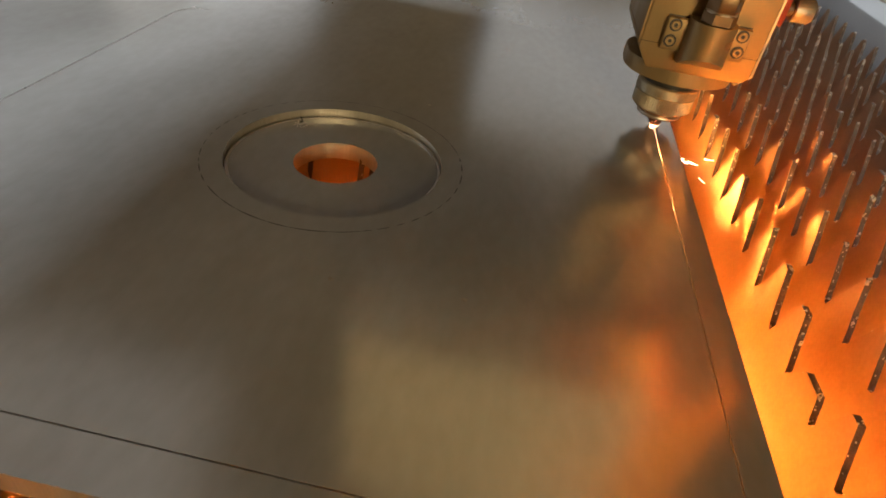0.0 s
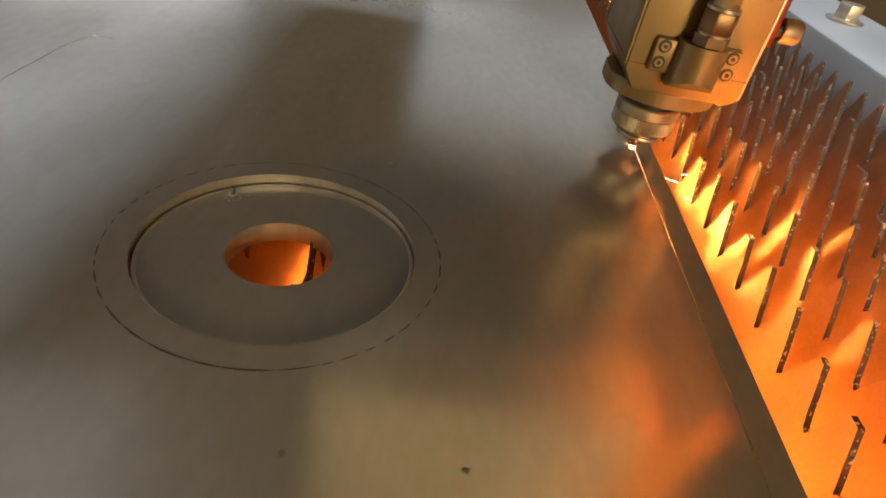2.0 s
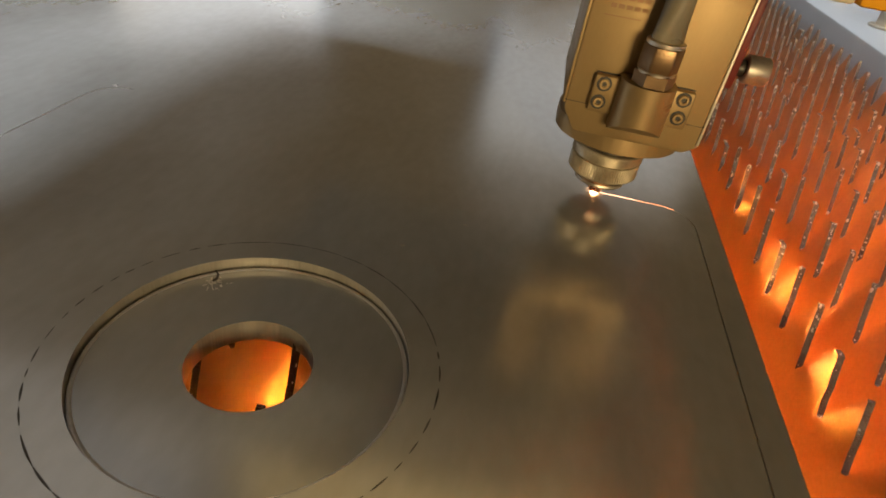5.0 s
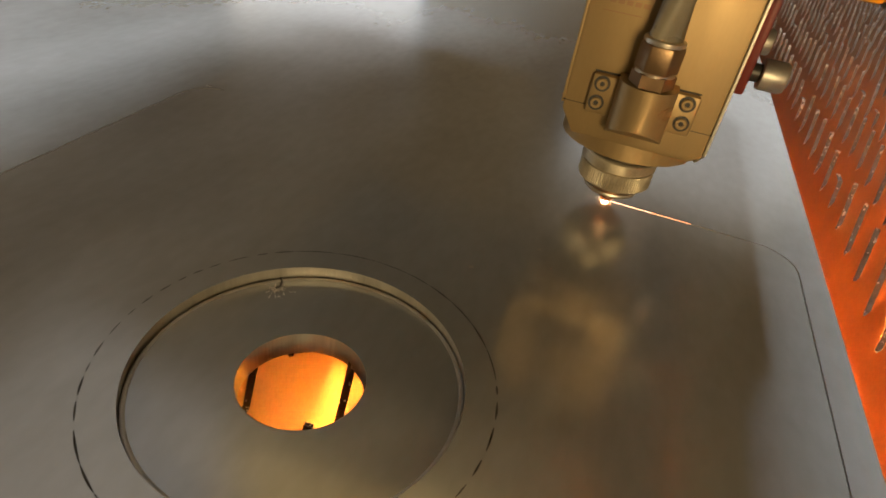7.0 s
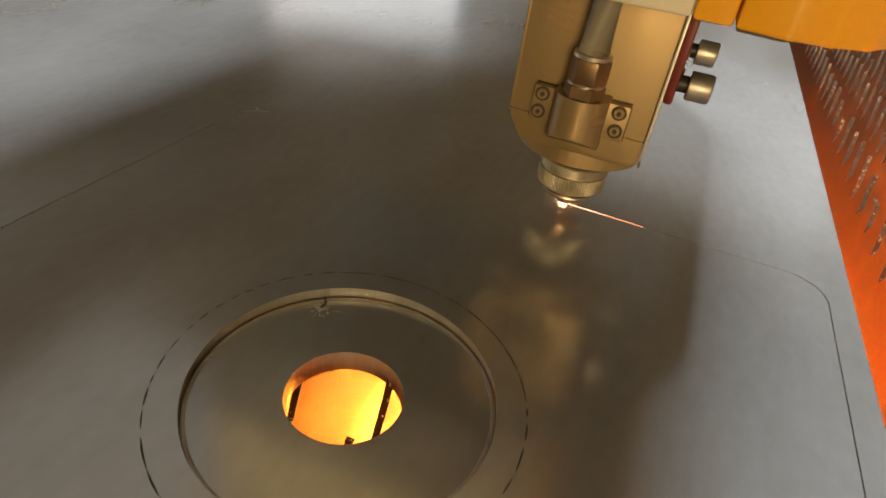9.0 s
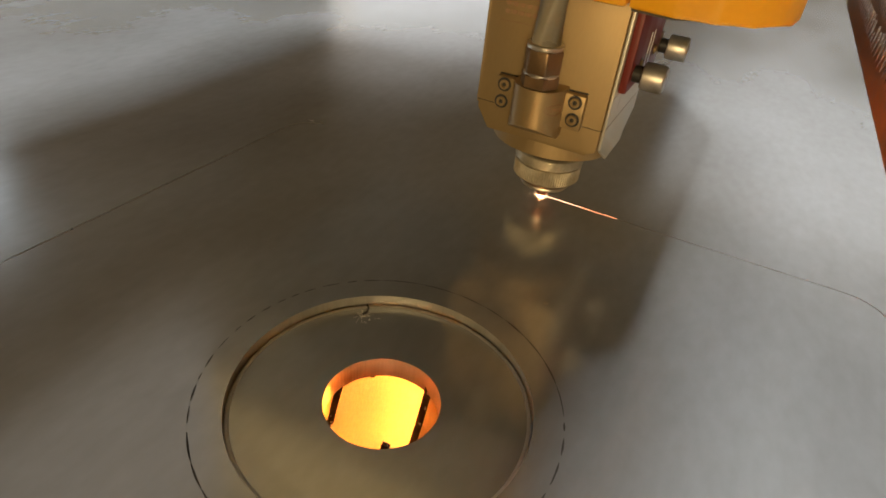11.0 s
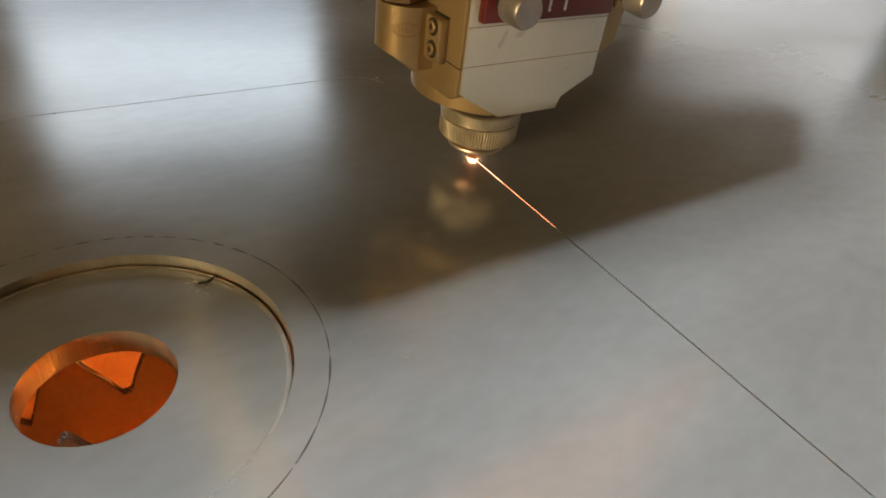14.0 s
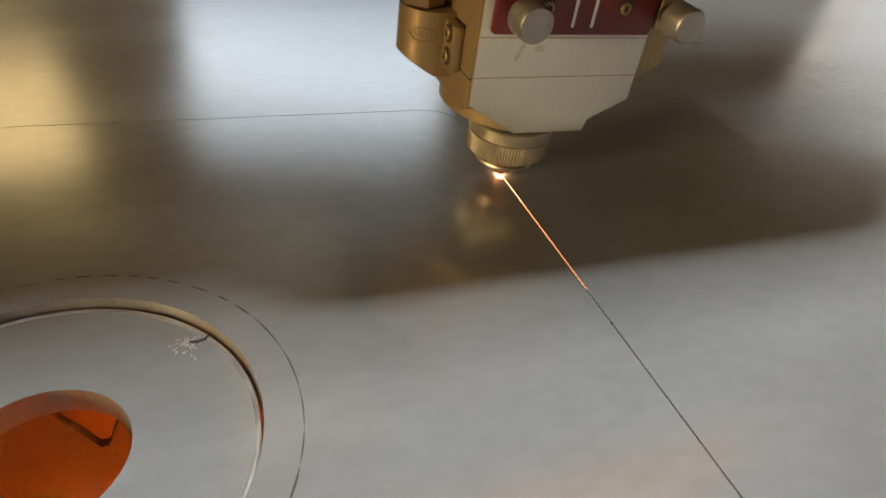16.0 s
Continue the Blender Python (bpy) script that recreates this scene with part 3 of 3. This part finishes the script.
    # glow at the cut
    part("molten_spot", lathe([(0.0002, 0.0001), (0.0013, 0.0003), (0.0017, 0.0009), (0.0010, 0.0015), (0.0002, 0.0018)], 20), HOT, head, "white-hot molten spot")
    return head


head = cutting_head()


def trail():
    """The glowing cut behind the nozzle, in short pieces that follow one another along the outline."""
    ob = tagged(new("glowing_cut"), "thin glowing line of hot metal behind the nozzle", "hot cut")
    made, n, run = [], 24, 0.0032
    for k in range(n):
        w0, w1 = [0.00009 * (1 - (k + e) / n) + 0.00003 for e in (0, 1)]
        b = prism([(0, w0), (0, -w0), (-run, -w1), (-run, w1)], Matrix.Translation((0, 0, 0.00011 - k * 0.000003)), 0.0001)
        made.append((part("hot_edge", b, TRAIL if k > 6 else TRAIL_HOT, ob, smooth=None), k * run))
    return made


glow = trail()


def spark_plume():
    ob = tagged(new("spark_plume"), "spray of orange sparks blown down under the plate", "sparks", kind="stuff")
    rng = random.Random(11)
    b = bmesh.new()
    for i in range(170):
        t, k = rng.uniform(0, 2 * math.pi), rng.uniform(0, 0.25)
        d = Vector((math.cos(t) * k, math.sin(t) * k, -1)).normalized()
        at = Vector((0, 0, -0.010)) + d * (0.004 + 0.07 * rng.random() ** 1.5)
        w, ln = rng.uniform(0.0003, 0.0007), rng.uniform(0.003, 0.009)
        bmesh.ops.create_cone(b, cap_ends=True, segments=3, radius1=w, radius2=w * 0.2, depth=ln, matrix=Matrix.Translation(at) @ d.to_track_quat("Z", "Y").to_matrix().to_4x4())
    part("spark_jet", b, SPARK_JET, ob, "yellow-hot jet right under the cut", smooth=None)
    b = bmesh.new()
    for i in range(70):
        t, k = rng.uniform(0, 2 * math.pi), rng.uniform(0, 0.25)
        d = Vector((math.cos(t) * k, math.sin(t) * k, -1)).normalized()
        at = Vector((0, 0, -0.011)) + d * rng.uniform(0.06, 0.30)
        w, ln = rng.uniform(0.0003, 0.0008), rng.uniform(0.004, 0.016)
        bmesh.ops.create_cone(b, cap_ends=True, segments=3, radius1=w, radius2=w * 0.2, depth=ln, matrix=Matrix.Translation(at) @ d.to_track_quat("Z", "Y").to_matrix().to_4x4())
    part("sparks", b, SPARK, ob, smooth=None)
    b = bmesh.new()
    for i in range(22):
        t = rng.uniform(0, 2 * math.pi)
        at = Vector((rng.gauss(-0.02, 0.05), rng.gauss(0, 0.06), rng.uniform(-0.32, -0.22)))
        d = Vector((math.cos(t), math.sin(t), rng.uniform(-0.8, 0.8))).normalized()
        w, ln = rng.uniform(0.0003, 0.0008), rng.uniform(0.004, 0.016)
        bmesh.ops.create_cone(b, cap_ends=True, segments=3, radius1=w, radius2=w * 0.2, depth=ln, matrix=Matrix.Translation(at) @ d.to_track_quat("Z", "Y").to_matrix().to_4x4())
    # unseen sparks far behind the cut, added to light the slats orange
    for i in range(420):
        at = Vector((rng.uniform(-0.37, -0.15), rng.gauss(0, 0.08), rng.uniform(-0.32, -0.22)))
        d = Vector((-1, rng.uniform(-0.5, 0.5), rng.uniform(-0.5, 0.5))).normalized()
        w, ln = rng.uniform(0.0003, 0.0008), rng.uniform(0.004, 0.016)
        bmesh.ops.create_cone(b, cap_ends=True, segments=3, radius1=w, radius2=w * 0.2, depth=ln, matrix=Matrix.Translation(at) @ d.to_track_quat("Z", "Y").to_matrix().to_4x4())
    part("scattered_sparks", b, SPARK, ob, "unseen sparks over the tray that light the slats", smooth=None)
    b = bmesh.new()
    for i in range(9):
        d = Vector((rng.uniform(-0.7, 0.3), rng.uniform(-1, -0.2), rng.uniform(-0.9, 0.1))).normalized()
        at = Vector((-0.012, -0.013, -0.011)) + d * rng.uniform(0.004, 0.03)
        bmesh.ops.create_cone(b, cap_ends=True, segments=4, radius1=0.00012, radius2=0.00005, depth=rng.uniform(0.003, 0.007), matrix=Matrix.Translation(at) @ d.to_track_quat("Z", "Y").to_matrix().to_4x4())
    part("white_sparks", b, HOT, ob, "white-hot streaks", smooth=None)
    return ob


plume = spark_plume()


# ---- what moves ----
def glow_length(t):
    """How far the glow reaches behind the nozzle; it grows after 11.5 s."""
    return 0.038 + 0.035 * max(0.0, (t - 11.5) / 4.5) ** 1.3


def motions():
    times = [i * 0.25 for i in range(65)]
    at_head, at_plume = [], []
    for t in times:
        x, y, a = cut_at(START + FEED * t)
        at_head.append((t, pose(x, y, 0)))
        at_plume.append((t, pose(x, y, 0, 0, 0, a)))
    walk(head, at_head)
    walk(plume, at_plume)
    for ob, lag in glow:
        behind = []
        for t in times:
            x, y, a = cut_at(START + FEED * t - min(lag, glow_length(t)))
            behind.append((t, pose(x, y, 0, 0, 0, a)))
        walk(ob, behind)
    for ob, length in slivers:
        t = (length - START) / FEED
        home, gone = pose(0, 0, 0), pose(0, 0, -0.32)
        if t >= 15.9:
            walk(ob, [(0.0, home), (16.0, home)])
        elif t > 0.15:
            walk(ob, [(0.0, home), (t - 0.05, home), (t + 0.05, gone), (16.0, gone)])
        else:
            walk(ob, [(0.0, gone), (16.0, gone)])


motions()
